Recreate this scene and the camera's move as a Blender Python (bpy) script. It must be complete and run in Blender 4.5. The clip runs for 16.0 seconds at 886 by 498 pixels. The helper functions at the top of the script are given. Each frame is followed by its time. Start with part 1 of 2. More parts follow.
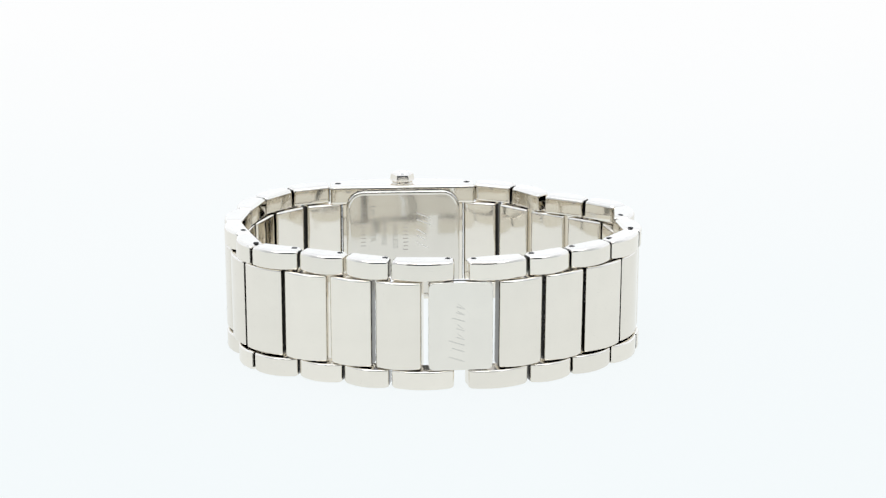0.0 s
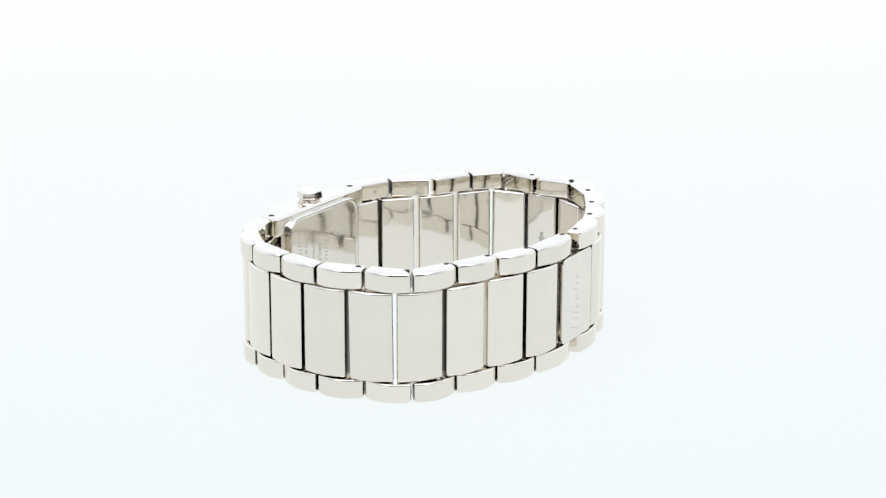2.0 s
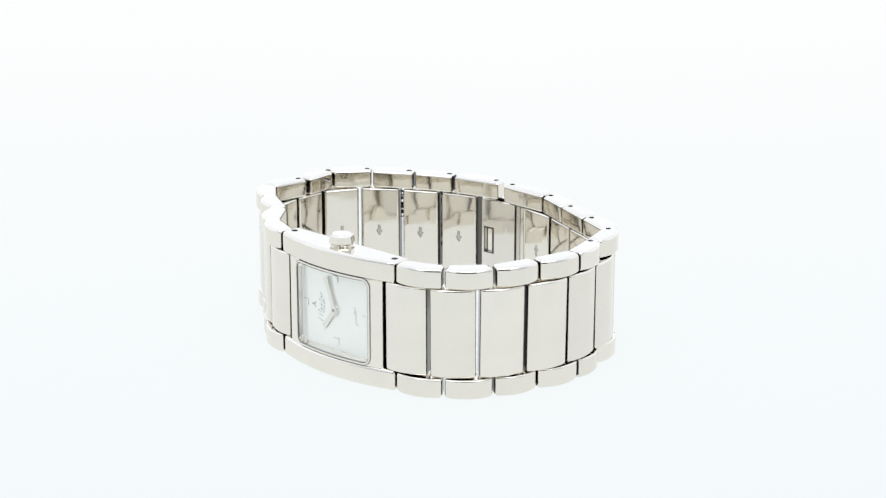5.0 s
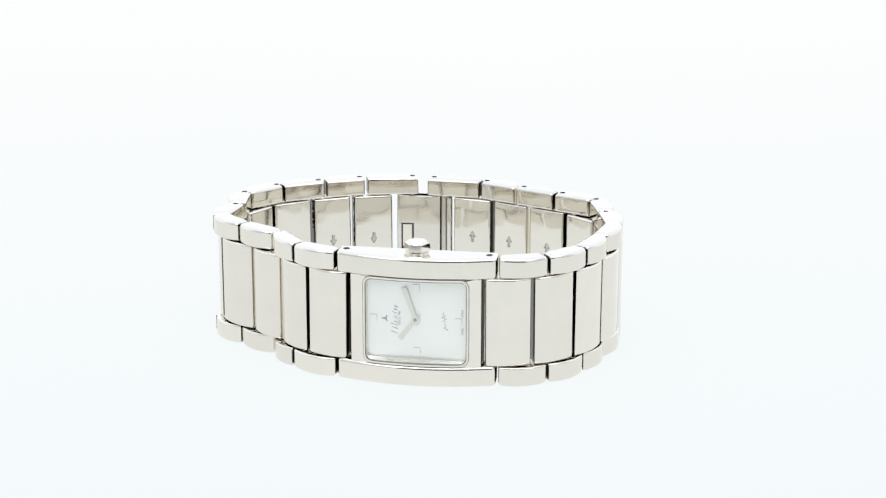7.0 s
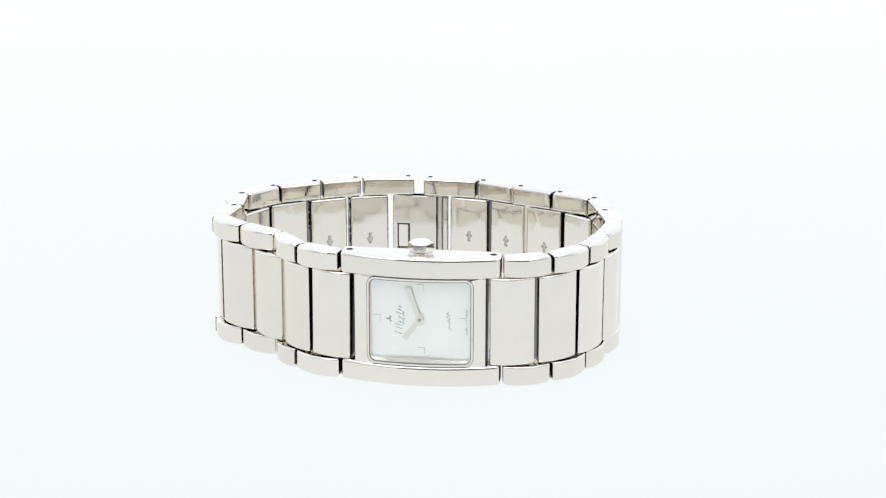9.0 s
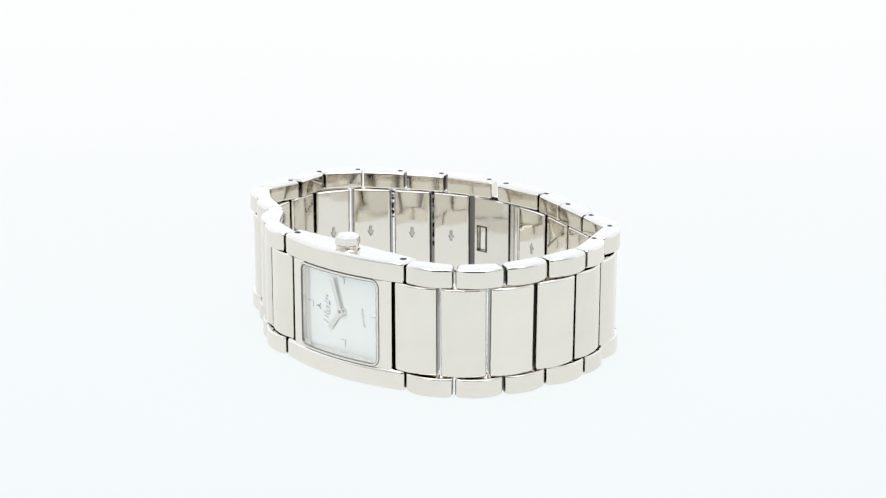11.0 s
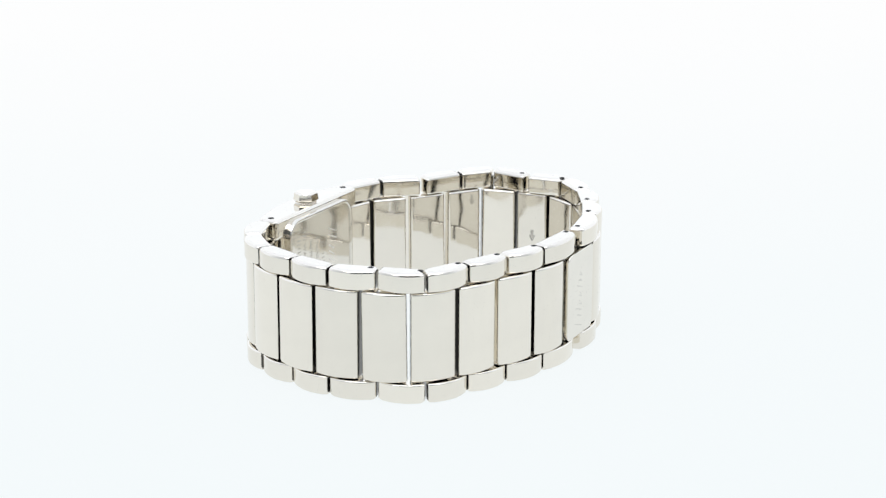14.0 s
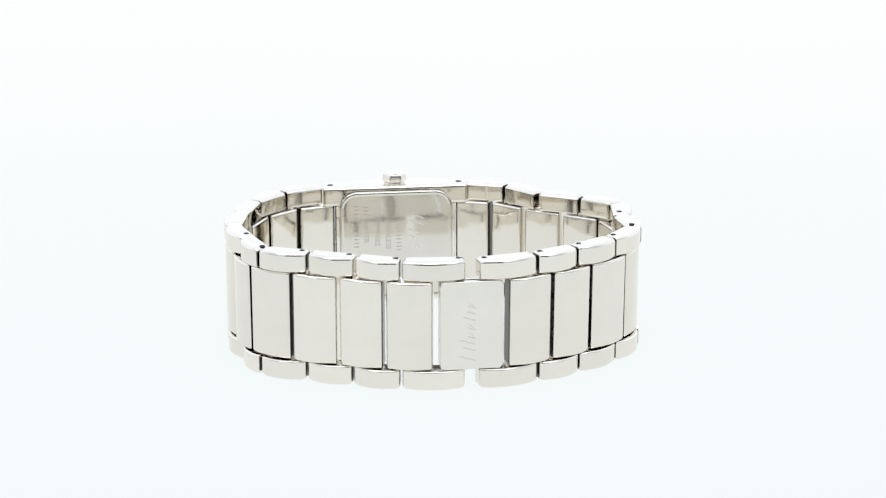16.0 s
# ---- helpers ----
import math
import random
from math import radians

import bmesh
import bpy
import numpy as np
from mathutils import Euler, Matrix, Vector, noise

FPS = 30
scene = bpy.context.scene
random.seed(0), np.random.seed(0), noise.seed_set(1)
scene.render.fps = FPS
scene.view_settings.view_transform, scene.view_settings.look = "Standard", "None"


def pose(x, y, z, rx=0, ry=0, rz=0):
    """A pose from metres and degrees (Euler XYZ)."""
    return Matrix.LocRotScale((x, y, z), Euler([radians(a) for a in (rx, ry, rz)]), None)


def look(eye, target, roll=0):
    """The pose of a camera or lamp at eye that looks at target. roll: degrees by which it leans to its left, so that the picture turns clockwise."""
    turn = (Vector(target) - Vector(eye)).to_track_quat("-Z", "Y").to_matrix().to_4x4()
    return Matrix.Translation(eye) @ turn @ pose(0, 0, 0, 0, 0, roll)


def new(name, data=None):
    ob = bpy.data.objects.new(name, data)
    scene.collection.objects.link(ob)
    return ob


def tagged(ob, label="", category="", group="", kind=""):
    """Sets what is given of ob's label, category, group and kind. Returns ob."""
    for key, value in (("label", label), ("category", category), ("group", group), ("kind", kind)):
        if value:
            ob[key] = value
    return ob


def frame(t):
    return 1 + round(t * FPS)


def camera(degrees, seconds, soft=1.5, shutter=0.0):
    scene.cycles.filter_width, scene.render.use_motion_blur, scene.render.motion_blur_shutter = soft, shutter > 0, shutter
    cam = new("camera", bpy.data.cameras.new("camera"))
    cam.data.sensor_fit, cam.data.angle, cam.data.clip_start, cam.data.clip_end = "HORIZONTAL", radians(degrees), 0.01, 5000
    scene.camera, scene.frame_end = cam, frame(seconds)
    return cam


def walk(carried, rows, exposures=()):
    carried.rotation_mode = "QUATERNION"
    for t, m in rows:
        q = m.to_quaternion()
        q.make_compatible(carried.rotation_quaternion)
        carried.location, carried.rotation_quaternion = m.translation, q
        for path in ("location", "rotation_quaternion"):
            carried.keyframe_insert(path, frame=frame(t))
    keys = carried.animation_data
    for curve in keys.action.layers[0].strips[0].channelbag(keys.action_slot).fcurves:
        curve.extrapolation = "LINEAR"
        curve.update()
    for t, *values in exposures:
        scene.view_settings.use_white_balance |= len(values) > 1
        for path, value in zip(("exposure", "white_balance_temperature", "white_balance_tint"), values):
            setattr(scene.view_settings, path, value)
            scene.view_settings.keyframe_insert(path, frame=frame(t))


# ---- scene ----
# ---------------------------------------------------------------- camera
cam = camera(24.67, 16.0, soft=1.3, shutter=0.3)
CAMERA_POSE = pose(0.00014, -0.3003, 0.1041, 73.304, 0, -0.540) @ pose(0, 0, 0, 0, 0, 0.08)
walk(cam, [(0.0, CAMERA_POSE), (16.0, CAMERA_POSE)])

# ---------------------------------------------------------------- world and light
scene.view_settings.exposure = 0.0
world = bpy.data.worlds.new("studio")
world.use_nodes = True
world.node_tree.nodes["Background"].inputs["Color"].default_value = (0.95, 0.97, 1.0, 1)
world.node_tree.nodes["Background"].inputs["Strength"].default_value = 0.4
scene.world = world


def lamp(name, size_x, size_y, power, place, target, colour):
    light = bpy.data.lights.new(name, "AREA")
    light.shape, light.size, light.size_y = "RECTANGLE", size_x, size_y
    light.energy, light.color = power, colour
    ob = new(name, light)
    ob.matrix_world = look(place, target)
    return ob


# unseen lamp above the camera, added mainly to brighten the dial
lamp("fill_lamp", 0.9, 0.45, 2.2, (0, -0.34, 0.54), (0, 0, 0.01), (0.97, 0.99, 1.0))


# ---------------------------------------------------------------- materials
def material(name):
    mat = bpy.data.materials.new(name)
    mat.use_nodes = True
    tree = mat.node_tree
    return mat, tree, tree.nodes["Principled BSDF"]


def steel(name, colour, rough, scratch=0.02, bump=0.0):
    """Stainless steel with fine polishing haze and faint wear."""
    mat, tree, shader = material(name)
    nodes, links = tree.nodes, tree.links
    shader.inputs["Metallic"].default_value = 1.0
    place = nodes.new("ShaderNodeTexCoord")
    coarse = nodes.new("ShaderNodeTexNoise")
    coarse.inputs["Scale"].default_value, coarse.inputs["Detail"].default_value = 220, 3
    fine = nodes.new("ShaderNodeTexNoise")
    fine.inputs["Scale"].default_value, fine.inputs["Detail"].default_value = 170, 1
    links.new(place.outputs["Object"], coarse.inputs["Vector"])
    links.new(place.outputs["Object"], fine.inputs["Vector"])
    span = nodes.new("ShaderNodeMapRange")
    span.inputs["To Min"].default_value, span.inputs["To Max"].default_value = rough - scratch, rough + scratch * 2
    links.new(coarse.outputs["Fac"], span.inputs["Value"])
    links.new(span.outputs["Result"], shader.inputs["Roughness"])
    tint = nodes.new("ShaderNodeMix")
    tint.data_type = "RGBA"
    tint.inputs["A"].default_value = (*[v * 0.955 for v in colour], 1)
    tint.inputs["B"].default_value = (*[min(1, v * 1.04) for v in colour], 1)
    links.new(coarse.outputs["Fac"], tint.inputs["Factor"])
    own, spread, shade = nodes.new("ShaderNodeObjectInfo"), nodes.new("ShaderNodeMapRange"), nodes.new("ShaderNodeVectorMath")
    spread.inputs["To Min"].default_value, spread.inputs["To Max"].default_value = 0.965, 1.03
    shade.operation = "SCALE"
    links.new(own.outputs["Random"], spread.inputs["Value"])
    links.new(tint.outputs["Result"], shade.inputs[0])
    links.new(spread.outputs["Result"], shade.inputs["Scale"])
    links.new(shade.outputs["Vector"], shader.inputs["Base Color"])
    if bump:
        relief = nodes.new("ShaderNodeBump")
        relief.inputs["Strength"].default_value, relief.inputs["Distance"].default_value = bump, 0.00014
        links.new(fine.outputs["Fac"], relief.inputs["Height"])
        links.new(relief.outputs["Normal"], shader.inputs["Normal"])
    return mat


STEEL = (0.822, 0.784, 0.712)
M_POLISHED = steel("polished_steel", STEEL, 0.05, 0.015, 0.6)
M_SATIN = steel("brushed_steel", STEEL, 0.05, 0.02, 0.6)
M_BACK = steel("case_back_steel", (0.755, 0.725, 0.665), 0.065, 0.015, 0.12)
M_COVER = steel("clasp_cover_steel", (0.808, 0.782, 0.722), 0.09, 0.02, 0.4)
M_PIN = steel("pin_steel", (0.62, 0.595, 0.55), 0.2)
# dark steel: the shade inside joints and slots is put into the colour
M_GAP_SHADE = steel("gap_shade_steel", (0.1, 0.094, 0.086), 0.12)
M_FAINT = steel("faint_engraving", (0.68, 0.66, 0.61), 0.2)
M_ARROW = steel("arrow_steel", (0.36, 0.345, 0.32), 0.3)
M_ENGRAVED = steel("engraved_steel", (0.60, 0.575, 0.53), 0.25)
# paler steel: the light caught by the cut script is in the colour
M_GLINT = steel("glint_engraving", (0.92, 0.90, 0.86), 0.35)


def plain(name, colour, rough=0.5, metal=0.0):
    mat, tree, shader = material(name)
    shader.inputs["Base Color"].default_value = (*colour, 1)
    shader.inputs["Roughness"].default_value, shader.inputs["Metallic"].default_value = rough, metal
    return mat


M_HOLE = plain("dark_hole", (0.015, 0.014, 0.013), 0.8)
M_PRINT = plain("grey_print", (0.24, 0.27, 0.30), 0.6)
M_INDEX_SHADE = plain("index_shade_grey", (0.50, 0.52, 0.53), 0.6)
M_BAND = plain("dark_gasket", (0.16, 0.16, 0.16), 0.4)


def dial_white():
    """Silver-white opaline lacquer, which throws back the light of the table."""
    mat, tree, shader = material("dial_white")
    nodes, links = tree.nodes, tree.links
    grain = nodes.new("ShaderNodeTexNoise")
    grain.inputs["Scale"].default_value = 900
    ramp = nodes.new("ShaderNodeMix")
    ramp.data_type = "RGBA"
    ramp.inputs["A"].default_value, ramp.inputs["B"].default_value = (0.955, 0.958, 0.935, 1), (0.98, 0.983, 0.96, 1)
    links.new(grain.outputs["Fac"], ramp.inputs["Factor"])
    links.new(ramp.outputs["Result"], shader.inputs["Base Color"])
    shader.inputs["Roughness"].default_value, shader.inputs["Metallic"].default_value = 0.28, 0.6
    shader.inputs["Coat Weight"].default_value, shader.inputs["Coat Roughness"].default_value = 0.6, 0.03
    return mat


M_DIAL = dial_white()
M_INDEX = steel("silvered_index", (0.82, 0.80, 0.75), 0.3)


def crystal_glass():
    mat, tree, shader = material("sapphire_crystal")
    shader.inputs["Base Color"].default_value = (0.99, 1.0, 0.985, 1)
    shader.inputs["Transmission Weight"].default_value = 1.0
    shader.inputs["IOR"].default_value = 1.6
    shader.inputs["Roughness"].default_value = 0.0
    return mat


M_CRYSTAL = crystal_glass()


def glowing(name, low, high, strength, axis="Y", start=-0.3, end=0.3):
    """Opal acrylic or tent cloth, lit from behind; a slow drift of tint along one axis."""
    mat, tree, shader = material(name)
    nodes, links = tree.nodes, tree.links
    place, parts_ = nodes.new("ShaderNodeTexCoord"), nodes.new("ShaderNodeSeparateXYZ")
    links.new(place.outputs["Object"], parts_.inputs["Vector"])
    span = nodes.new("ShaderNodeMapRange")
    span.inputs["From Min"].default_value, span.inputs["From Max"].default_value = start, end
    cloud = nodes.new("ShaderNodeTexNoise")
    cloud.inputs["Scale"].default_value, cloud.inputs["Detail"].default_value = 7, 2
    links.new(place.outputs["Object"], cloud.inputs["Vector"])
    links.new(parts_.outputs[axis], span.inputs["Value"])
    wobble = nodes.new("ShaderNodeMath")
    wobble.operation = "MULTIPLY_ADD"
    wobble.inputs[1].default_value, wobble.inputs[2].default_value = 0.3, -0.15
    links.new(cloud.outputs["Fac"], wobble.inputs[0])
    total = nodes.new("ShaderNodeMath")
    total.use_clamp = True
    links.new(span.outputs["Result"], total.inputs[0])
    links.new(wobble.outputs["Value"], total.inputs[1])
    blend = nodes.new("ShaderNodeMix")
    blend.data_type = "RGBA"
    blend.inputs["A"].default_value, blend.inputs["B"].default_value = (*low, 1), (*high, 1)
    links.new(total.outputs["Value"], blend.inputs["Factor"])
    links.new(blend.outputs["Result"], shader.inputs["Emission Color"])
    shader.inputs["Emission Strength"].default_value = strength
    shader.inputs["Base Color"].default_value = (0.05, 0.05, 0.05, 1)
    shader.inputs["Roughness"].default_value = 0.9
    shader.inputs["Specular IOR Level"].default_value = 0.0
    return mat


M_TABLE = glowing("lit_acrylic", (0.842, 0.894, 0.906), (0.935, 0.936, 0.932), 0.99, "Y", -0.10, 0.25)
# tent glows lie out of view; bluish tints offset the warm steel
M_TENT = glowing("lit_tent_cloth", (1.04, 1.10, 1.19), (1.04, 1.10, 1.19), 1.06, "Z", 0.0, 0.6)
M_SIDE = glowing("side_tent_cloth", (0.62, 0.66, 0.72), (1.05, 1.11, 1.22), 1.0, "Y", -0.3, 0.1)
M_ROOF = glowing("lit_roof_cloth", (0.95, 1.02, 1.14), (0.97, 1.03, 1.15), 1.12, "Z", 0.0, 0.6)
M_CORNER_FILL = glowing("corner_fill_glow", (0.55, 0.58, 0.63), (0.75, 0.79, 0.86), 1.0, "Z", 0.0, 0.6)
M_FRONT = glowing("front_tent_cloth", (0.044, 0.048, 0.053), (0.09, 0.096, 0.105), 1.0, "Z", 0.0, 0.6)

MM = 0.001


# ---------------------------------------------------------------- mesh helpers
def weigh_normals(data, limit=62):
    """Smooth shading in which large faces keep their own normal and small rounded edges blend between them."""
    least = math.cos(radians(limit))
    faces = [(f.normal.copy(), f.area) for f in data.polygons]
    around = [[] for _ in data.vertices]
    for f in data.polygons:
        f.use_smooth = True
        for v in f.vertices:
            around[v].append(f.index)
    normals = []
    for f in data.polygons:
        own = faces[f.index][0]
        for v in f.vertices:
            total = Vector()
            for g in around[v]:
                if faces[g][0].dot(own) > least:
                    total += faces[g][0] * faces[g][1]
            normals.append(total.normalized() if total.length > 0 else own)
    data.normals_split_custom_set(normals)


def mesh_of(name, bm, mat, sharp=22, shaded=None):
    """Last argument: test of a face's normal, picking joint faces darkened as shade."""
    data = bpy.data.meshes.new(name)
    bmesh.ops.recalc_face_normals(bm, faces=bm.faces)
    if shaded:
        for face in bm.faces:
            face.material_index = 1 if shaded(face.normal) else 0
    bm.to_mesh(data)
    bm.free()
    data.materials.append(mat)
    if shaded:
        data.materials.append(M_GAP_SHADE)
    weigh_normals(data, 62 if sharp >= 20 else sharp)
    return data


def part(name, bm, mat, parent, label="", m=None, sharp=22, shaded=None):
    data = bm if isinstance(bm, bpy.types.Mesh) else mesh_of(name, bm, mat, sharp, shaded)
    ob = new(name, data)
    ob.parent = parent
    if m is not None:
        ob.matrix_local = m
    if label:
        tagged(ob, label)
    return ob


def prism(plan, z0, z1, bevel=0.0, segments=3, bm=None, soft_rim=None):
    """A plan outline (x, y in mm) raised from z0 to z1, edges rounded. soft_rim: the height of the rim that is rounded more, and by how much."""
    bm = bm or bmesh.new()
    low = [bm.verts.new((x * MM, y * MM, z0 * MM)) for x, y in plan]
    high = [bm.verts.new((x * MM, y * MM, z1 * MM)) for x, y in plan]
    n = len(plan)
    faces = [bm.faces.new(low[::-1]), bm.faces.new(high)]
    faces += [bm.faces.new((low[i], low[(i + 1) % n], high[(i + 1) % n], high[i])) for i in range(n)]
    bmesh.ops.recalc_face_normals(bm, faces=faces)
    limit = radians(28)
    if soft_rim:
        rim = [e for e in bm.edges if all(abs(v.co.z - soft_rim[0] * MM) < 1e-6 for v in e.verts)]
        bmesh.ops.bevel(bm, geom=rim, offset=soft_rim[1] * MM, segments=segments, profile=0.5, affect="EDGES", clamp_overlap=True)
        limit = radians(40)
    if bevel:
        edges = [e for e in bm.edges if len(e.link_faces) == 2 and e.calc_face_angle(0) > limit]
        bmesh.ops.bevel(bm, geom=edges, offset=bevel * MM, segments=segments, profile=0.5, affect="EDGES", clamp_overlap=True)
    return bm


def box(x0, x1, y0, y1, z0, z1, bevel=0.0, bm=None):
    return prism([(x0, y0), (x1, y0), (x1, y1), (x0, y1)], z0, z1, bevel, 2, bm)


def arched_plan(x0, x1, bulge, depth, steps=9, drop=0.0, taper=(0.0, 0.0)):
    """Outline with a bowed outer side (towards -y) and a straight inner side."""
    points = []
    for i in range(steps):
        s = i / (steps - 1)
        points.append((x0 + (x1 - x0) * s, drop - bulge * (1 - (2 * s - 1) ** 2)))
    return points + [(x1 - taper[1], depth), (x0 + taper[0], depth)]


def rounded_rect(x0, x1, z0, z1, radius, steps=6, fill=0):
    points = []
    for cx, cz, start in ((x1 - radius, z1 - radius, 0), (x0 + radius, z1 - radius, 90), (x0 + radius, z0 + radius, 180), (x1 - radius, z0 + radius, 270)):
        for i in range(steps + 1):
            a = radians(start + 90 * i / steps)
            points.append((cx + radius * math.cos(a), cz + radius * math.sin(a)))
        if fill and start in (0, 180):
            (ax, az), bx = points[-1], (x0 + radius if start == 0 else x1 - radius)
            points += [(ax + (bx - ax) * i / (fill + 1), az) for i in range(1, fill + 1)]
    return points


def upright_plate(outline, y0, y1, bevel=0.0, bm=None):
    """An outline in x, z (mm) made into a plate between y0 and y1."""
    bm = bm or bmesh.new()
    a = [bm.verts.new((x * MM, y0 * MM, z * MM)) for x, z in outline]
    b = [bm.verts.new((x * MM, y1 * MM, z * MM)) for x, z in outline]
    n = len(outline)
    faces = [bm.faces.new(a), bm.faces.new(b[::-1])]
    faces += [bm.faces.new((a[i], b[i], b[(i + 1) % n], a[(i + 1) % n])) for i in range(n)]
    bmesh.ops.recalc_face_normals(bm, faces=faces)
    if bevel:
        edges = [e for f in faces[:2] for e in f.edges]
        bmesh.ops.bevel(bm, geom=list(set(edges)), offset=bevel * MM, segments=2, profile=0.5, affect="EDGES")
    return bm


def rod(radius, z0, z1, sides=16, x=0.0, y=0.0, bevel=0.0):
    plan = [(x + radius * math.cos(2 * math.pi * i / sides), y + radius * math.sin(2 * math.pi * i / sides)) for i in range(sides)]
    return prism(plan, z0, z1, bevel)


def stroke(points, width, y0, y1, bm=None):
    """A flat engraved or printed line along points in x, z (mm)."""
    bm = bm or bmesh.new()
    for (ax, az), (bx, bz) in zip(points, points[1:]):
        d = Vector((bx - ax, bz - az))
        if d.length < 1e-6:
            continue
        d.normalize()
        nx, nz = -d.y * width / 2, d.x * width / 2
        upright_plate([(ax + nx, az + nz), (bx + nx, bz + nz), (bx - nx, bz - nz), (ax - nx, az - nz)], y0, y1, 0, bm)
    return bm


# ---------------------------------------------------------------- studio
def sheet(name, corners, mat, label, category):
    bm = bmesh.new()
    bm.faces.new([bm.verts.new(c) for c in corners])
    ob = new(name, mesh_of(name, bm, mat))
    return tagged(ob, label, category, kind="structure")


HALF, BACK, FRONT, TOP, CUT = 0.6, 0.75, -0.6, 0.62, 0.3
OUTLINE = [(-CUT, FRONT), (CUT, FRONT), (HALF, -CUT), (HALF, BACK), (-HALF, BACK), (-HALF, -CUT)]
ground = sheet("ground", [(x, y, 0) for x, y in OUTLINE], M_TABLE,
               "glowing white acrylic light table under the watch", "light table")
# unseen sheets, added to light the watch and be mirrored in its steel
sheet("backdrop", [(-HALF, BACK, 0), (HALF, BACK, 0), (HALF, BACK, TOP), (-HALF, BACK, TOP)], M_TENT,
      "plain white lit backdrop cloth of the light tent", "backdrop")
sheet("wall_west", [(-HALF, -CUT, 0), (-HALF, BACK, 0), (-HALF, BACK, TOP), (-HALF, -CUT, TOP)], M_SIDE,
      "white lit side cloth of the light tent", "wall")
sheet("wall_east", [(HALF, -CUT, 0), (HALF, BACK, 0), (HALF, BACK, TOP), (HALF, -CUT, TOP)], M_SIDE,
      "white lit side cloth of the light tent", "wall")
# unseen glowing corner sheets, added to fill the dial and whiten crown facets
sheet("fill_southwest", [(-HALF, -CUT, 0), (-CUT, FRONT, 0), (-CUT, FRONT, TOP), (-HALF, -CUT, TOP)], M_CORNER_FILL,
      "unseen pale glowing corner sheet, added for fill light and reflections", "wall")
sheet("fill_southeast", [(HALF, -CUT, 0), (CUT, FRONT, 0), (CUT, FRONT, TOP), (HALF, -CUT, TOP)], M_CORNER_FILL,
      "unseen pale glowing corner sheet, added for fill light and reflections", "wall")
# unseen dark sheet, added so that rounded edges mirror a dark line
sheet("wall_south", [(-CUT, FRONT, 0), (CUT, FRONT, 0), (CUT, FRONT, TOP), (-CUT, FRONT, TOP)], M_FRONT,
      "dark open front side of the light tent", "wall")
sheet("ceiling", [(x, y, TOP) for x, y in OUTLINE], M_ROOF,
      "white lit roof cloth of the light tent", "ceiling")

# ---------------------------------------------------------------- the watch
HEIGHT = 19.5
LOWER, UPPER = (0.0, 2.95), (HEIGHT - 2.95, HEIGHT)
CENTRE = (3.1, HEIGHT - 3.1)

watch = tagged(new("wristwatch"), "polished stainless steel bracelet watch with rectangular white dial, clasp closed", "watch")
watch.empty_display_size = 0.01

# hinge places on the outside of the bracelet, counter-clockwise from above, in mm
LEFT = [(-15.57, 20.25), (-22.47, 17.27), (-27.10, 11.50), (-29.06, 4.45), (-30.13, -2.83), (-27.87, -9.67), (-25.33, -16.42),
        (-18.20, -19.19), (-11.47, -21.58), (-4.89, -24.07)]
CLASP_LEFT, CLASP_RIGHT = (4.56, -24.17), (6.33, -24.49)
RIGHT = [(15.08, -22.01), (21.42, -18.57), (27.70, -14.28), (32.49, -8.15), (31.44, -1.37), (32.06, 6.15), (26.48, 10.49), (20.18, 13.61),
         (15.41, 19.01), (8.40, 21.55)]
# the lower row of links sits a little askew under the upper one: how far each hinge is off
ASKEW = {2: (0.2, -0.1), 3: (0.2, 0.0), 7: (-0.25, 0.0), 8: (-0.35, -0.1), 12: (0.3, 0.0), 13: (0.5, 0.0), 14: (0.35, 0.2), 20: (0.4, -0.3)}


def between(a, b, z=0.0):
    """Local space of a piece: x to the right as seen from outside, y inwards, z up, origin at a. Also its length."""
    d = Vector((b[0] - a[0], b[1] - a[1], 0))
    along = d.normalized()
    inward = Vector((0, 0, 1)).cross(along)
    m = Matrix((along, inward, (0, 0, 1))).transposed().to_4x4()
    m.translation = Vector((a[0], a[1], z)) * MM
    return m, d.length


def bend(p, q, r):
    """The turn at q, in radians; positive where the bracelet curves round the wrist."""
    a, b = Vector((q[0] - p[0], q[1] - p[1])), Vector((r[0] - q[0], r[1] - q[1]))
    return math.atan2(a.x * b.y - a.y * b.x, a.dot(b))


def tapers(before, a, b, after, depth):
    return [max(0.0, depth * math.tan(bend(*three) / 2)) + 0.03 if None not in three else 0.0 for three in ((before, a, b), (a, b, after))]


jitter = random.Random(7)


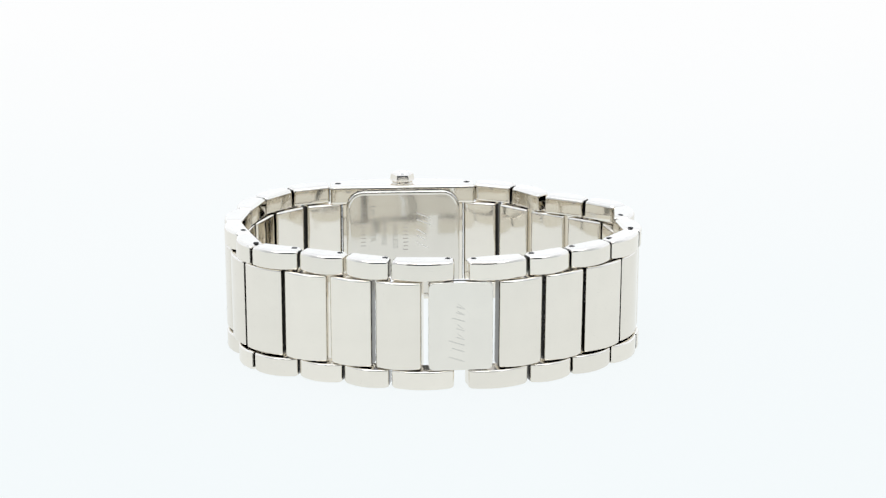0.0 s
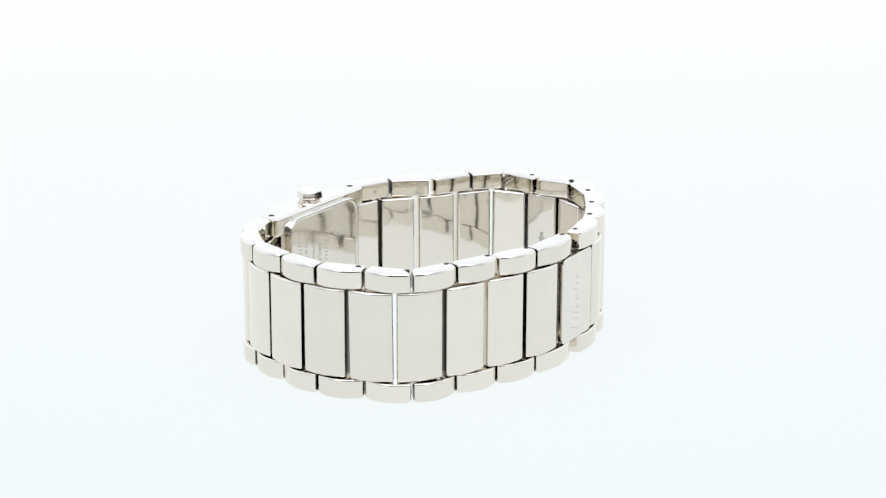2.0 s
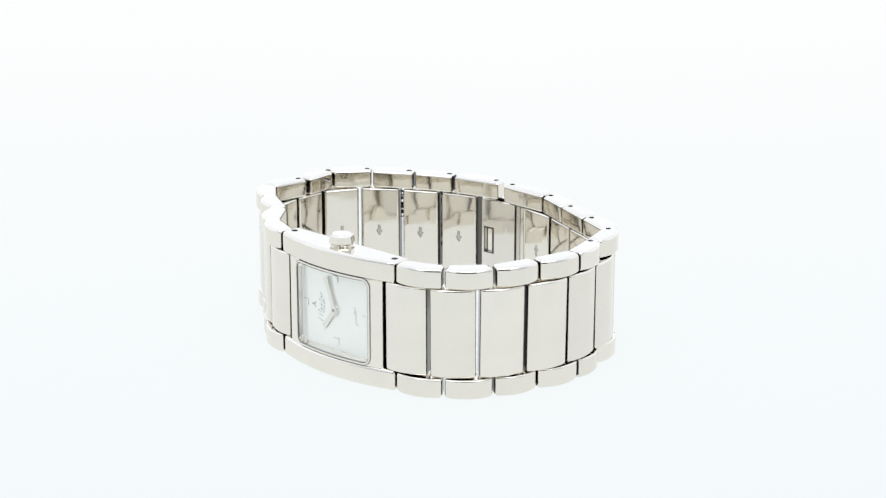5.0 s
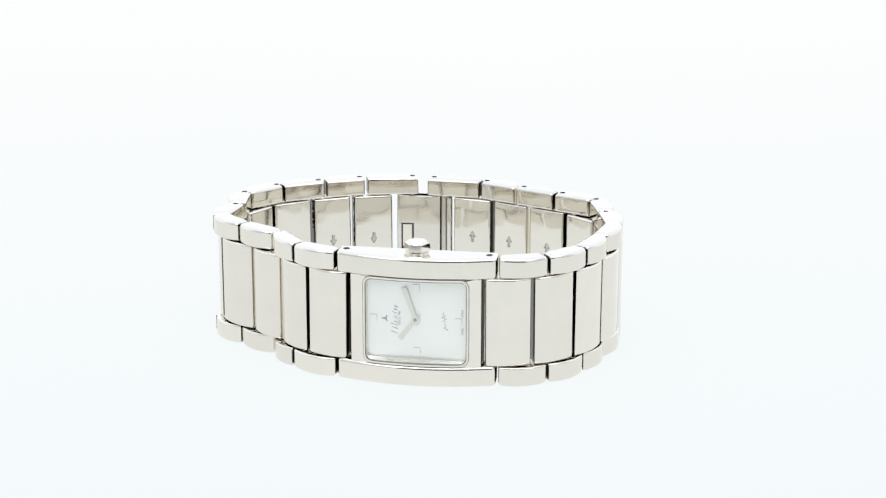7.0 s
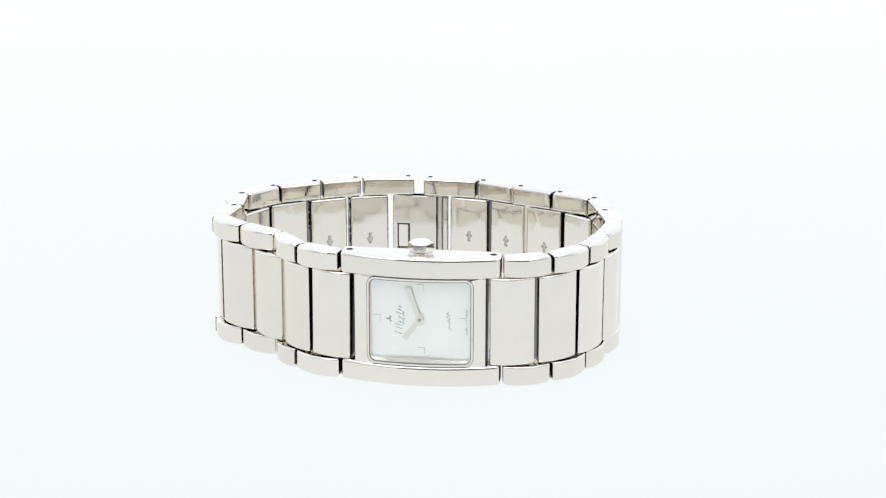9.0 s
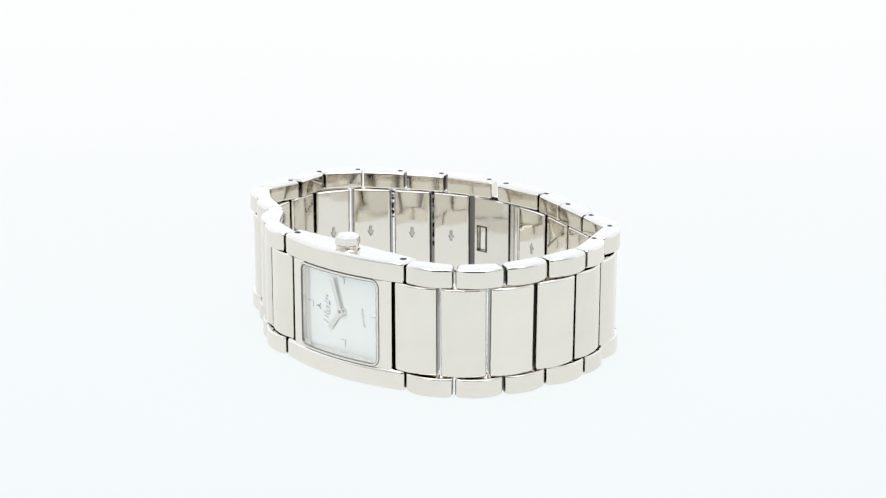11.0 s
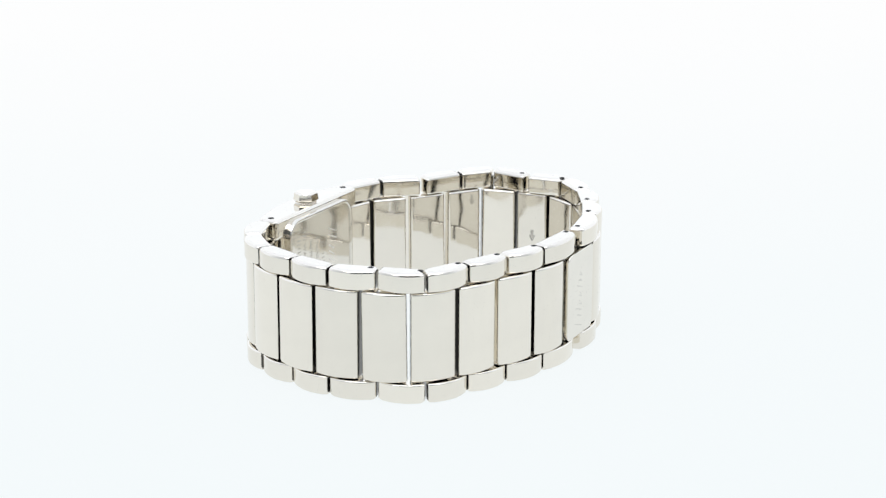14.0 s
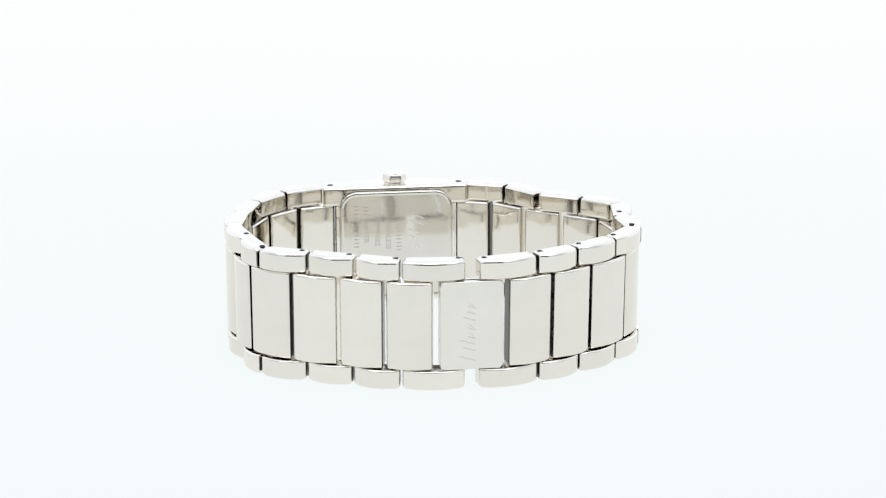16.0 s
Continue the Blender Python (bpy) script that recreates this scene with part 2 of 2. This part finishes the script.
def outer_link(upper, lower, i, hole_side, holes, gap=0.18, bulge=1.0, depth=2.3):
    """The two outer links from hinge i to the next, in the upper and in the lower row."""
    gap += jitter.uniform(-0.05, 0.05)
    sway = jitter.uniform(-0.8, 0.8)
    for ring, (z0, z1) in ((upper, UPPER), (lower, LOWER)):
        before, a, b, after = ring[i - 1] if i else None, ring[i], ring[i + 1], ring[i + 2] if i + 2 < len(ring) else None
        m, length = between(a, b)
        m = m @ pose(length * MM / 2, 0, 0, 0, 0, sway) @ pose(-length * MM / 2, 0, 0)
        # ends where the bracelet curves round the wrist get the painted gap shade
        ends = (before is not None and bend(before, a, b) > 0, after is not None and bend(a, b, after) > 0)
        plan = arched_plan(gap, length - gap, bulge, depth, taper=tapers(before, a, b, after, depth))
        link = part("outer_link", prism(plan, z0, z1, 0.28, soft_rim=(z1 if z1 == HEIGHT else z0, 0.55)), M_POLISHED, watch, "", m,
                    shaded=lambda n: n.x > 0.9 and ends[1] or n.x < -0.9 and ends[0])
        x = length - gap - 0.95 if hole_side > 0 else gap + 0.95
        if z1 == HEIGHT:
            if holes:
                # no recess is cut: a flush black disc paints the hole's shade
                part("pin_hole", rod(0.42, z1 - 0.25, z1 + 0.012, 14, x, 1.2), M_HOLE, link, "small pin hole as a black disc, its shade in the colour")
            part("hinge_pin", rod(0.5, 1.2, HEIGHT - 1.2, 12, x, 1.2), M_PIN, watch, "", m)


def centre_link(before, a, b, after, arrow=0, gap=0.27, bulge=0.65, depth=2.7):
    m, length = between(a, b)
    # same painted shade on the ends of the middle row
    ends = (before is not None and bend(before, a, b) > 0, after is not None and bend(a, b, after) > 0)
    gap += jitter.uniform(-0.06, 0.06)
    middle = pose(length * MM / 2, 0, HEIGHT * MM / 2, 0, jitter.uniform(-0.5, 0.5), jitter.uniform(-0.8, 0.8))
    m = m @ middle @ pose(-length * MM / 2, 0, -HEIGHT * MM / 2)
    plan = arched_plan(gap, length - gap, bulge, depth, drop=0.1, taper=tapers(before, a, b, after, depth))
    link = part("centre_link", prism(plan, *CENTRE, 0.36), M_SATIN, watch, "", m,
                shaded=lambda n: n.x > 0.9 and ends[1] or n.x < -0.9 and ends[0])
    if arrow:
        x, mid, s = length / 2, HEIGHT * 0.5 + (0.2 if arrow > 0 else -0.45), arrow
        def outline(grow):
            """A short-stemmed arrow whose edge lies grow millimetres further out."""
            half = [(0.26 + grow, -0.85 - grow), (0.26 + grow, 0.0 - grow), (0.6 + grow * 1.5, 0.05 - grow), (0.1, 1.0 + grow * 1.5)]
            return [(x + px, mid + pz * s) for px, pz in half] + [(x - px, mid + pz * s) for px, pz in half[::-1]]

        # dark arrow and shifted paler inset paint the relief's shade and light
        part("arrow_mark", upright_plate(outline(0.0), depth - 0.02, depth + 0.012), M_ARROW, link, "sizing arrow, darkened as the shade of its engraving")
        part("arrow_floor", upright_plate([(px - 0.05, pz + 0.1) for px, pz in outline(-0.13)], depth - 0.02, depth + 0.02), M_ENGRAVED, link,
             "paler inset of the arrow, painted as light in the relief")


def shifted(path, places):
    """Points on the path, each a little further along than its corner and a little to its right, as places say."""
    points = []
    for p, q, (along, out) in zip(path, path[1:], places):
        d = Vector((q[0] - p[0], q[1] - p[1])).normalized()
        points.append((p[0] + d.x * along + d.y * out, p[1] + d.y * along - d.x * out))
    return points


CASE_A, CASE_B = RIGHT[-1], LEFT[0]
ring_left = [CASE_A] + LEFT + [CLASP_LEFT]
ring_right = [CLASP_RIGHT] + RIGHT + [CASE_B]


def askew(ring, first):
    """The lower row's hinges, from those of the upper row; first: the running number of the ring's first hinge."""
    return [(x + ASKEW.get(first + k, (0, 0))[0], y + ASKEW.get(first + k, (0, 0))[1]) for k, (x, y) in enumerate(ring)]


low_left, low_right = askew(ring_left, -1), askew(ring_right, 11)
for i in range(1, len(ring_left) - 1):
    outer_link(ring_left, low_left, i, 1, i > 4)
for i in range(len(ring_right) - 2):
    outer_link(ring_right, low_right, i, -1, i < 6)

# the middle row is set a little closer to the case than the outer rows, and stands out with the bow of their links
left_mid = [(-0.1, -25.0)] + shifted(ring_left[::-1], [(2.4, -0.6)] * 8 + [(2.4, -0.4), (2.3, -0.3), (2.05, -0.3)])[1:]
right_mid = [(10.72, -24.05)] + shifted(ring_right, [(2.4, 0.6)] * 6 + [(2.6, 0.4), (2.8, 0.25), (2.8, 0.2), (2.4, 0.2), (1.95, 0.2)])[1:]
left_ring = left_mid[::-1]
for i in range(len(left_ring) - 1):
    near = len(left_ring) - 2 - i
    centre_link(left_ring[i - 1] if i else CASE_A, left_ring[i], left_ring[i + 1], left_ring[i + 2] if near else None, 1 if near < 3 else 0)
for i in range(len(right_mid) - 1):
    centre_link(right_mid[i - 1] if i else (5.0, -25.0), right_mid[i], right_mid[i + 1], right_mid[i + 2] if i + 2 < len(right_mid) else CASE_B, -1 if i < 5 else 0)

# grime in a joint beside the clasp
for i, low, high, count in ((1, 6.5, 15.8, 34), (2, 11.0, 15.8, 22)):
    m, length = between(right_mid[i], right_mid[i + 1])
    flecks = bmesh.new()
    for k in range(count):
        z, w = jitter.uniform(low, high), jitter.uniform(0.0, 0.1)
        box(0.1, 0.34 + w, 0.34 - w * 0.25, 0.6, z, z + jitter.uniform(0.05, 0.35), 0, flecks)
    part("joint_grime", flecks, M_HOLE, watch, "dark grime in the joint", m)

SCRIPT = ((1.0, 0.34), (0.8, 0.22), (1.0, 0.2), (0.52, 0.3), (0.52, 0.32), (0.8, 0.22), (0.56, 0.2), (0.52, 0.28))


def script_bars(x, z, size, reach, y0, y1, thick):
    """A slanting line of writing as plain bars, running up along z: each bar has its height (towards -x) and its share of the line."""
    bm, total = bmesh.new(), sum(w for _, w in SCRIPT)
    for tall, share in SCRIPT:
        step = reach * share / total
        stroke([(x, z), (x - size * tall, z + size * tall * 0.33)], thick, y0, y1, bm)
        if tall < 0.7:
            stroke([(x - size * 0.1, z + step * 0.2), (x - size * 0.45, z + step * 0.7)], thick * 0.6, y0, y1, bm)
        z += step
    return bm


# folding clasp: cover plate with a slot, and the blade behind it
m, length = between((0.70, -25.1), (9.95, -24.3))
cover = part("clasp_cover", upright_plate(rounded_rect(0, length, CENTRE[0], CENTRE[1], 0.8, 4), 0.0, 0.9, 0.12), M_COVER, watch,
             "smooth clasp cover with engraved lettering", m)
marks = script_bars(5.2, 4.4, 2.3, 9.2, -0.012, 0.01, 0.17)
part("engraved_lettering", marks, M_FAINT, cover, "faint engraved script bars")
blade = bmesh.new()
for x0, x1, z0, z1 in ((1.9, 6.4, 3.4, 16.2), (6.4, 8.3, 3.4, 7.3), (6.4, 8.3, 11.4, 16.2), (8.3, 8.8, 3.4, 16.2)):
    box(x0, x1, 1.9, 2.5, z0, z1, 0, blade)
part("clasp_blade", blade, M_BACK, watch, "inner clasp blade with a rectangular slot", m)
# dark frame laid on the blade: shade of the slot's walls as colour
slot = bmesh.new()
for z0, z1, x0, x1 in ((7.15, 7.35, 6.3, 8.4), (11.35, 11.6, 6.3, 8.4), (7.15, 11.6, 6.25, 6.6), (7.15, 11.6, 8.2, 8.35)):
    box(x0, x1, 2.45, 2.53, z0, z1, 0, slot)
part("slot_edge", slot, M_GAP_SHADE, watch, "thin dark frame painted as shade round the clasp slot", m)
part("clasp_catch", box(6.45, 8.25, 0.95, 2.1, 6.8, 11.9), M_SATIN, watch, "", m)
part("clasp_tongue", box(0.1, 0.75, 1.9, 2.4, 3.5, 16.0, 0.1), M_BACK, watch, "narrow polished tongue of the clasp", m)
part("clasp_hinge", rod(0.5, 3.3, 16.2, 20, 1.3, 2.0, 0.08), M_PIN, watch, "slim hinge rod of the clasp", m)

# ---- case
m, length = between(CASE_A, CASE_B)
CASE_DEPTH, CASE_BULGE = 3.4, 2.05


def case_front(x, drop=0.0, bulge=CASE_BULGE):
    return drop - bulge * (1 - (2 * x / length - 1) ** 2)


for z0, z1 in ((HEIGHT - 3.22, HEIGHT), (0.0, 3.1)):
    bar = part("case_bar", prism(arched_plan(0.25, length - 0.25, CASE_BULGE, CASE_DEPTH, 17), z0, z1, 0.55), M_POLISHED, watch,
               "long arched case side bar", m)
    if z1 == HEIGHT:
        for x in (1.5, length - 1.5):
            # black disc again, with the hole's shade as its colour
            part("pin_hole", rod(0.5, z1 - 0.25, z1 + 0.012, 14, x, 1.55), M_HOLE, bar, "small pin hole as a black disc, its shade in the colour")

MID = length / 2
DIAL_Y, PIVOT = -0.18, 9.83
WINDOW = (MID - 7.35, MID + 7.63, 3.4, 16.05)


def rings_mesh(rings, close_first=False, close_last=False):
    """Rings of (x, y, z) in mm with equal counts, joined by quads."""
    bm = bmesh.new()
    made = [[bm.verts.new((x * MM, y * MM, z * MM)) for x, y, z in ring] for ring in rings]
    n = len(made[0])
    for a, b in zip(made, made[1:]):
        for i in range(n):
            bm.faces.new((a[i], a[(i + 1) % n], b[(i + 1) % n], b[i]))
    if close_first:
        bm.faces.new(made[0][::-1])
    if close_last:
        bm.faces.new(made[-1])
    return bm


def case_body():
    inner = rounded_rect(*WINDOW, 1.0, 6, 12)
    x0, x1, z0, z1 = 2.3, length - 2.3, 3.02, HEIGHT - 3.14
    cx, cz = (WINDOW[0] + WINDOW[1]) / 2, (WINDOW[2] + WINDOW[3]) / 2
    outer = []
    for x, z in inner:
        s = max(abs(x - cx) / ((WINDOW[1] - WINDOW[0]) / 2), abs(z - cz) / ((WINDOW[3] - WINDOW[2]) / 2))
        ox, oz = cx + (x - cx) / s, cz + (z - cz) / s
        reach = x1 - cx if ox > cx else cx - x0
        rise = z1 - cz if oz > cz else cz - z0
        outer.append((cx + (ox - cx) * reach * 2 / (WINDOW[1] - WINDOW[0]), cz + (oz - cz) * rise * 2 / (WINDOW[3] - WINDOW[2])))
    rounded = [(cx + (x - cx) * 0.965, z) for x, z in outer]
    half = [(cx + (x - cx) * 0.989, z) for x, z in outer]
    return rings_mesh([[(x, CASE_DEPTH - 0.05, z) for x, z in outer], [(x, case_front(x, 0.75), z) for x, z in outer],
                       [(x, case_front(x, 0.45), z) for x, z in half], [(x, case_front(x, 0.3), z) for x, z in rounded],
                       [(x, case_front(x, 0.2), z) for x, z in inner], [(x, DIAL_Y + 0.3, z) for x, z in inner]], True)


part("case_body", case_body(), M_SATIN, watch, "rectangular steel case middle", m, 30)


# dark strips added behind both case gaps, so that these read as shaded
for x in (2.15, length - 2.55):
    part("case_lug", box(x, x + 0.4, 0.9, 2.6, 3.3, HEIGHT - 3.3), M_GAP_SHADE, watch, "dark strip added as shade in the gap at the case end", m)


def window_outline(grow, radius):
    return rounded_rect(WINDOW[0] - grow, WINDOW[1] + grow, WINDOW[2] - grow, WINDOW[3] + grow, radius, 6, 12)


def window_ring(outer, inner, front, back):
    """A band that follows the window on the bowed case front, from outer to inner, standing proud by front and reaching down to back."""
    a, b = window_outline(outer, 1.0 + outer), window_outline(inner, 1.0 + inner)
    return rings_mesh([[(x, case_front(x, 0.18) + dy, z) for x, z in outline] for outline, dy in ((a, 0.1), (a, -front), (b, -front), (b, back))])


part("bezel", window_ring(0.26, -0.02, 0.09, 0.3), M_POLISHED, watch, "narrow polished ring around the crystal", m)
part("seam", window_ring(0.34, 0.27, 0.03, 0.1), M_BAND, watch, "thin dark seam round the bezel", m)
part("gasket", window_ring(-0.03, -0.12, 0.05, 0.35), M_BAND, watch, "thin dark gasket ring around the crystal", m)
rehaut = rings_mesh([[(x, case_front(x, 0.5), z) for x, z in window_outline(-0.13, 0.87)], [(x, DIAL_Y - 0.02, z) for x, z in window_outline(-0.3, 0.9)]])
part("inner_rim", rehaut, M_POLISHED, watch, "polished rim between crystal and dial", m)


def crystal_slab():
    """Clear slab bowed like the case front."""
    bm, radius, count = bmesh.new(), 0.85, 26
    x0, x1, z0, z1 = WINDOW[0] + 0.13, WINDOW[1] - 0.13, WINDOW[2] + 0.13, WINDOW[3] - 0.13
    columns = []
    for i in range(count + 1):
        x = x0 + (x1 - x0) * (1 - math.cos(math.pi * i / count)) / 2
        edge = min(x - x0, x1 - x)
        cut = radius - math.sqrt(max(0, radius ** 2 - (radius - edge) ** 2)) if edge < radius else 0
        y = case_front(x, 0.21)
        columns.append([bm.verts.new((x * MM, yy * MM, zz * MM)) for yy, zz in ((y, z0 + cut), (y, z1 - cut), (y + 0.22, z1 - cut), (y + 0.22, z0 + cut))])
    for a, b in zip(columns, columns[1:]):
        for j in range(4):
            bm.faces.new((a[j], b[j], b[(j + 1) % 4], a[(j + 1) % 4]))
    return bm


crystal = part("crystal", crystal_slab(), M_CRYSTAL, watch, "clear bowed crystal", m)
crystal.visible_shadow = False
dial = part("dial", upright_plate(window_outline(0.05, 1.0), DIAL_Y, DIAL_Y + 0.35), M_DIAL, watch, "white dial with printed script and block indexes", m)


def pointer(name, tip, tail, width, y):
    d = Vector(tip).normalized()
    side = Vector((-d.y, d.x)) * width / 2
    a, b = -d * tail, Vector(tip)
    outline = [(a + side * 0.8), (b + side * 1.1), (b - side * 1.1), (a - side * 0.8)]
    bm = upright_plate([(MID + p.x, PIVOT + p.y) for p in outline], y, y + 0.1)
    part(name, bm, M_INDEX, dial, "slim silvered baton hand")


pointer("minute_hand", (-1.65, 4.75), 0.9, 0.72, DIAL_Y - 0.40)
pointer("hour_hand", (-2.3, -3.05), 0.9, 0.78, DIAL_Y - 0.24)
hub = upright_plate([(MID + 0.62 * math.cos(i * math.pi / 10), PIVOT + 0.62 * math.sin(i * math.pi / 10)) for i in range(20)], DIAL_Y - 0.46, DIAL_Y, 0.05)
part("centre_hub", hub, M_INDEX, dial)
# dark disc on the hub: the centre hole's shade as colour
part("hub_pin", upright_plate([(MID + 0.26 * math.cos(i * math.pi / 6), PIVOT + 0.26 * math.sin(i * math.pi / 6)) for i in range(12)], DIAL_Y - 0.5, DIAL_Y), M_ARROW, dial)
for x, z in ((-6.2, 0.2), (6.3, 0.15), (0.1, 5.05), (0.2, -4.6)):
    x, z = MID + x, PIVOT - 0.25 + z
    # grey strips on two edges of each hour block paint its shadow
    part("index_shade", box(x - 0.5, x + 0.5, DIAL_Y - 0.085, DIAL_Y, z + 0.46, z + 0.525), M_INDEX_SHADE, dial)
    part("index_shade", box(x + 0.475, x + 0.525, DIAL_Y - 0.085, DIAL_Y, z - 0.5, z + 0.46), M_INDEX_SHADE, dial)
    part("hour_index", box(x - 0.5, x + 0.5, DIAL_Y - 0.07, DIAL_Y + 0.05, z - 0.5, z + 0.5, 0.02), M_DIAL, dial, "white square hour block")


def lettering(name, words, size, m_local, mat, parent, label=""):
    """Raised flat letters in the built-in font."""
    curve = bpy.data.curves.new(name, "FONT")
    curve.body, curve.size, curve.extrude, curve.resolution_u = words, size * MM, 0.008 * MM, 3
    holder = new(name, curve)
    data = bpy.data.meshes.new_from_object(holder.evaluated_get(bpy.context.evaluated_depsgraph_get()))
    bpy.data.objects.remove(holder)
    data.materials.clear()
    data.materials.append(mat)
    ob = part(name, data, mat, parent, label, m_local)
    return ob


def axes(right, up, normal, place):
    turn = Matrix((right, up, normal)).transposed().to_4x4()
    turn.translation = Vector(place) * MM
    return turn


def on_dial(x, z):
    return axes((0, 0, 1), (-1, 0, 0), (0, -1, 0), (x, DIAL_Y - 0.012, z))


script = script_bars(MID - 2.65, PIVOT - 2.35, 1.0, 4.6, DIAL_Y - 0.014, DIAL_Y + 0.01, 0.095)
part("printed_script", script, M_PRINT, dial, "grey printed script bars")
emblem = bmesh.new()
for turn in (90, 210, 330):
    a = radians(turn + 90)
    stroke([(MID - 4.45, PIVOT - 0.1), (MID - 4.45 + 0.5 * math.cos(a), PIVOT - 0.1 + 0.5 * math.sin(a))], 0.2, DIAL_Y - 0.014, DIAL_Y + 0.01, emblem)
part("printed_emblem", emblem, M_PRINT, dial, "small three-pointed printed emblem")
signature = bmesh.new()
wave = [(MID + 4.45 + (0.22 + 0.16 * math.cos(i * 0.12)) * math.sin(i * 0.45) - 0.005 * i, PIVOT - 1.5 + i * 0.037 + 0.07 * math.sin(i * 0.9)) for i in range(78)]
stroke(wave, 0.06, DIAL_Y - 0.014, DIAL_Y + 0.01, signature)
part("printed_signature", signature, M_PRINT, dial, "thin grey printed script line")
lettering("printed_year", "SINCE 1888", 0.42, on_dial(MID - 2.25, PIVOT - 1.0), M_PRINT, dial)
lettering("printed_origin", "SWISS", 0.42, on_dial(MID + 7.0, PIVOT - 2.1), M_PRINT, dial)
lettering("printed_origin", "MADE", 0.42, on_dial(MID + 7.0, PIVOT + 0.6), M_PRINT, dial)

# ---- case back
def back_outline(grow):
    return rounded_rect(MID - 9.2 - grow, MID + 9.2 + grow, 0.75 - grow, 18.75 + grow, 2.8 + grow)


BACK_Y = CASE_DEPTH + 0.55
back = rings_mesh([[(x, y, z) for x, z in back_outline(g)] for g, y in
                   ((0.0, CASE_DEPTH - 0.1), (0.0, CASE_DEPTH + 0.6), (-0.15, CASE_DEPTH + 0.78), (-0.5, CASE_DEPTH + 0.8), (-0.7, BACK_Y))], True, True)
case_back = part("case_back", back, M_BACK, watch, "rounded case back with raised rim and engraved lines", m)


def on_back(x, z):
    return axes((0, 0, -1), (-1, 0, 0), (0, 1, 0), (x, BACK_Y + 0.012, z))


for x, words, start in ((1.7, "STAINLESS", 14.6), (3.5, "SAPPHIRE", 14.6), (5.3, "WATER", 14.3)):
    lettering("engraved_words", words, 1.2, on_back(MID + x, start), M_ENGRAVED, case_back)
rows = bmesh.new()
for x, z0, z1 in ((0.0, 8.5, 13.2), (5.3, 14.9, 16.2), (6.9, 9.5, 16.4)):
    z = z1
    while z > z0:
        stroke([(MID + x, z), (MID + x - 0.8, z)], 0.18, BACK_Y - 0.01, BACK_Y + 0.014, rows)
        z -= 0.62
part("engraved_rows", rows, M_ENGRAVED, case_back, "rows of small engraved bars")
brand = bmesh.new()
for z, w in ((15.0, 2.3), (13.9, 2.3), (12.3, 1.5), (11.3, 1.5), (10.0, 1.8)):
    stroke([(MID - 2.2, z), (MID - 2.2 - w, z - 0.9)], 0.22, BACK_Y - 0.01, BACK_Y + 0.014, brand)
part("engraved_script", brand, M_GLINT, case_back, "large engraved script bars, painted pale for their glint")

# ---- crown
def crown_ring(radius, z, facet):
    """A ring of 36 points between a circle (facet 0) and a hexagon (facet 1)."""
    ring = []
    for i in range(36):
        a = 2 * math.pi * i / 36
        flat = math.cos(math.pi / 6) / math.cos((a % (math.pi / 3)) - math.pi / 6)
        r = radius * (1 - facet + facet * flat)
        ring.append((r * math.cos(a), r * math.sin(a), z))
    return ring


knob = rings_mesh([crown_ring(1.5, 0.05, 0.6), crown_ring(1.98, 0.48, 1), crown_ring(1.84, 1.48, 1), crown_ring(1.48, 1.7, 0.4), crown_ring(1.38, 1.76, 0)], True, True)
crown = part("crown", knob, M_POLISHED, watch, "small six-sided steel crown with a domed top", m @ pose(MID * MM, 1.2 * MM, HEIGHT * MM), 4)
part("crown_collar", rod(1.7, -0.02, 0.18, 24, 0, 0, 0.06), M_POLISHED, crown)


# ---------------------------------------------------------------- movement
TURN = [(0, 0.00), (0.5, 13.58), (1, 27.25), (1.5, 40.66), (2, 53.96), (2.5, 67.35), (3, 80.92), (3.5, 94.55), (4, 108.45), (4.5, 121.35), (5, 133.1),
        (5.5, 143.7), (6, 152.9), (6.5, 160.64), (7, 167.17), (7.5, 172.36), (7.8, 174.77), (7.9333, 175.64), (8, 176.03), (8.0667, 176.38), (8.1333, 176.07),
        (8.2, 175.69), (8.3333, 174.82), (8.5, 173.56), (9, 168.77), (9.5, 162.61), (10, 155.2), (10.5, 146.45), (11, 136.2), (11.5, 124.85), (12, 112.1),
        (12.5, 98.45), (13, 84.76), (13.5, 71.16), (14, 57.72), (14.5, 44.41), (15, 31.05), (15.5, 17.45), (16, 3.76)]


def motions():
    walk(watch, [(t, pose(0, 0, 0.00002, 0, 0, a)) for t, a in TURN])


motions()
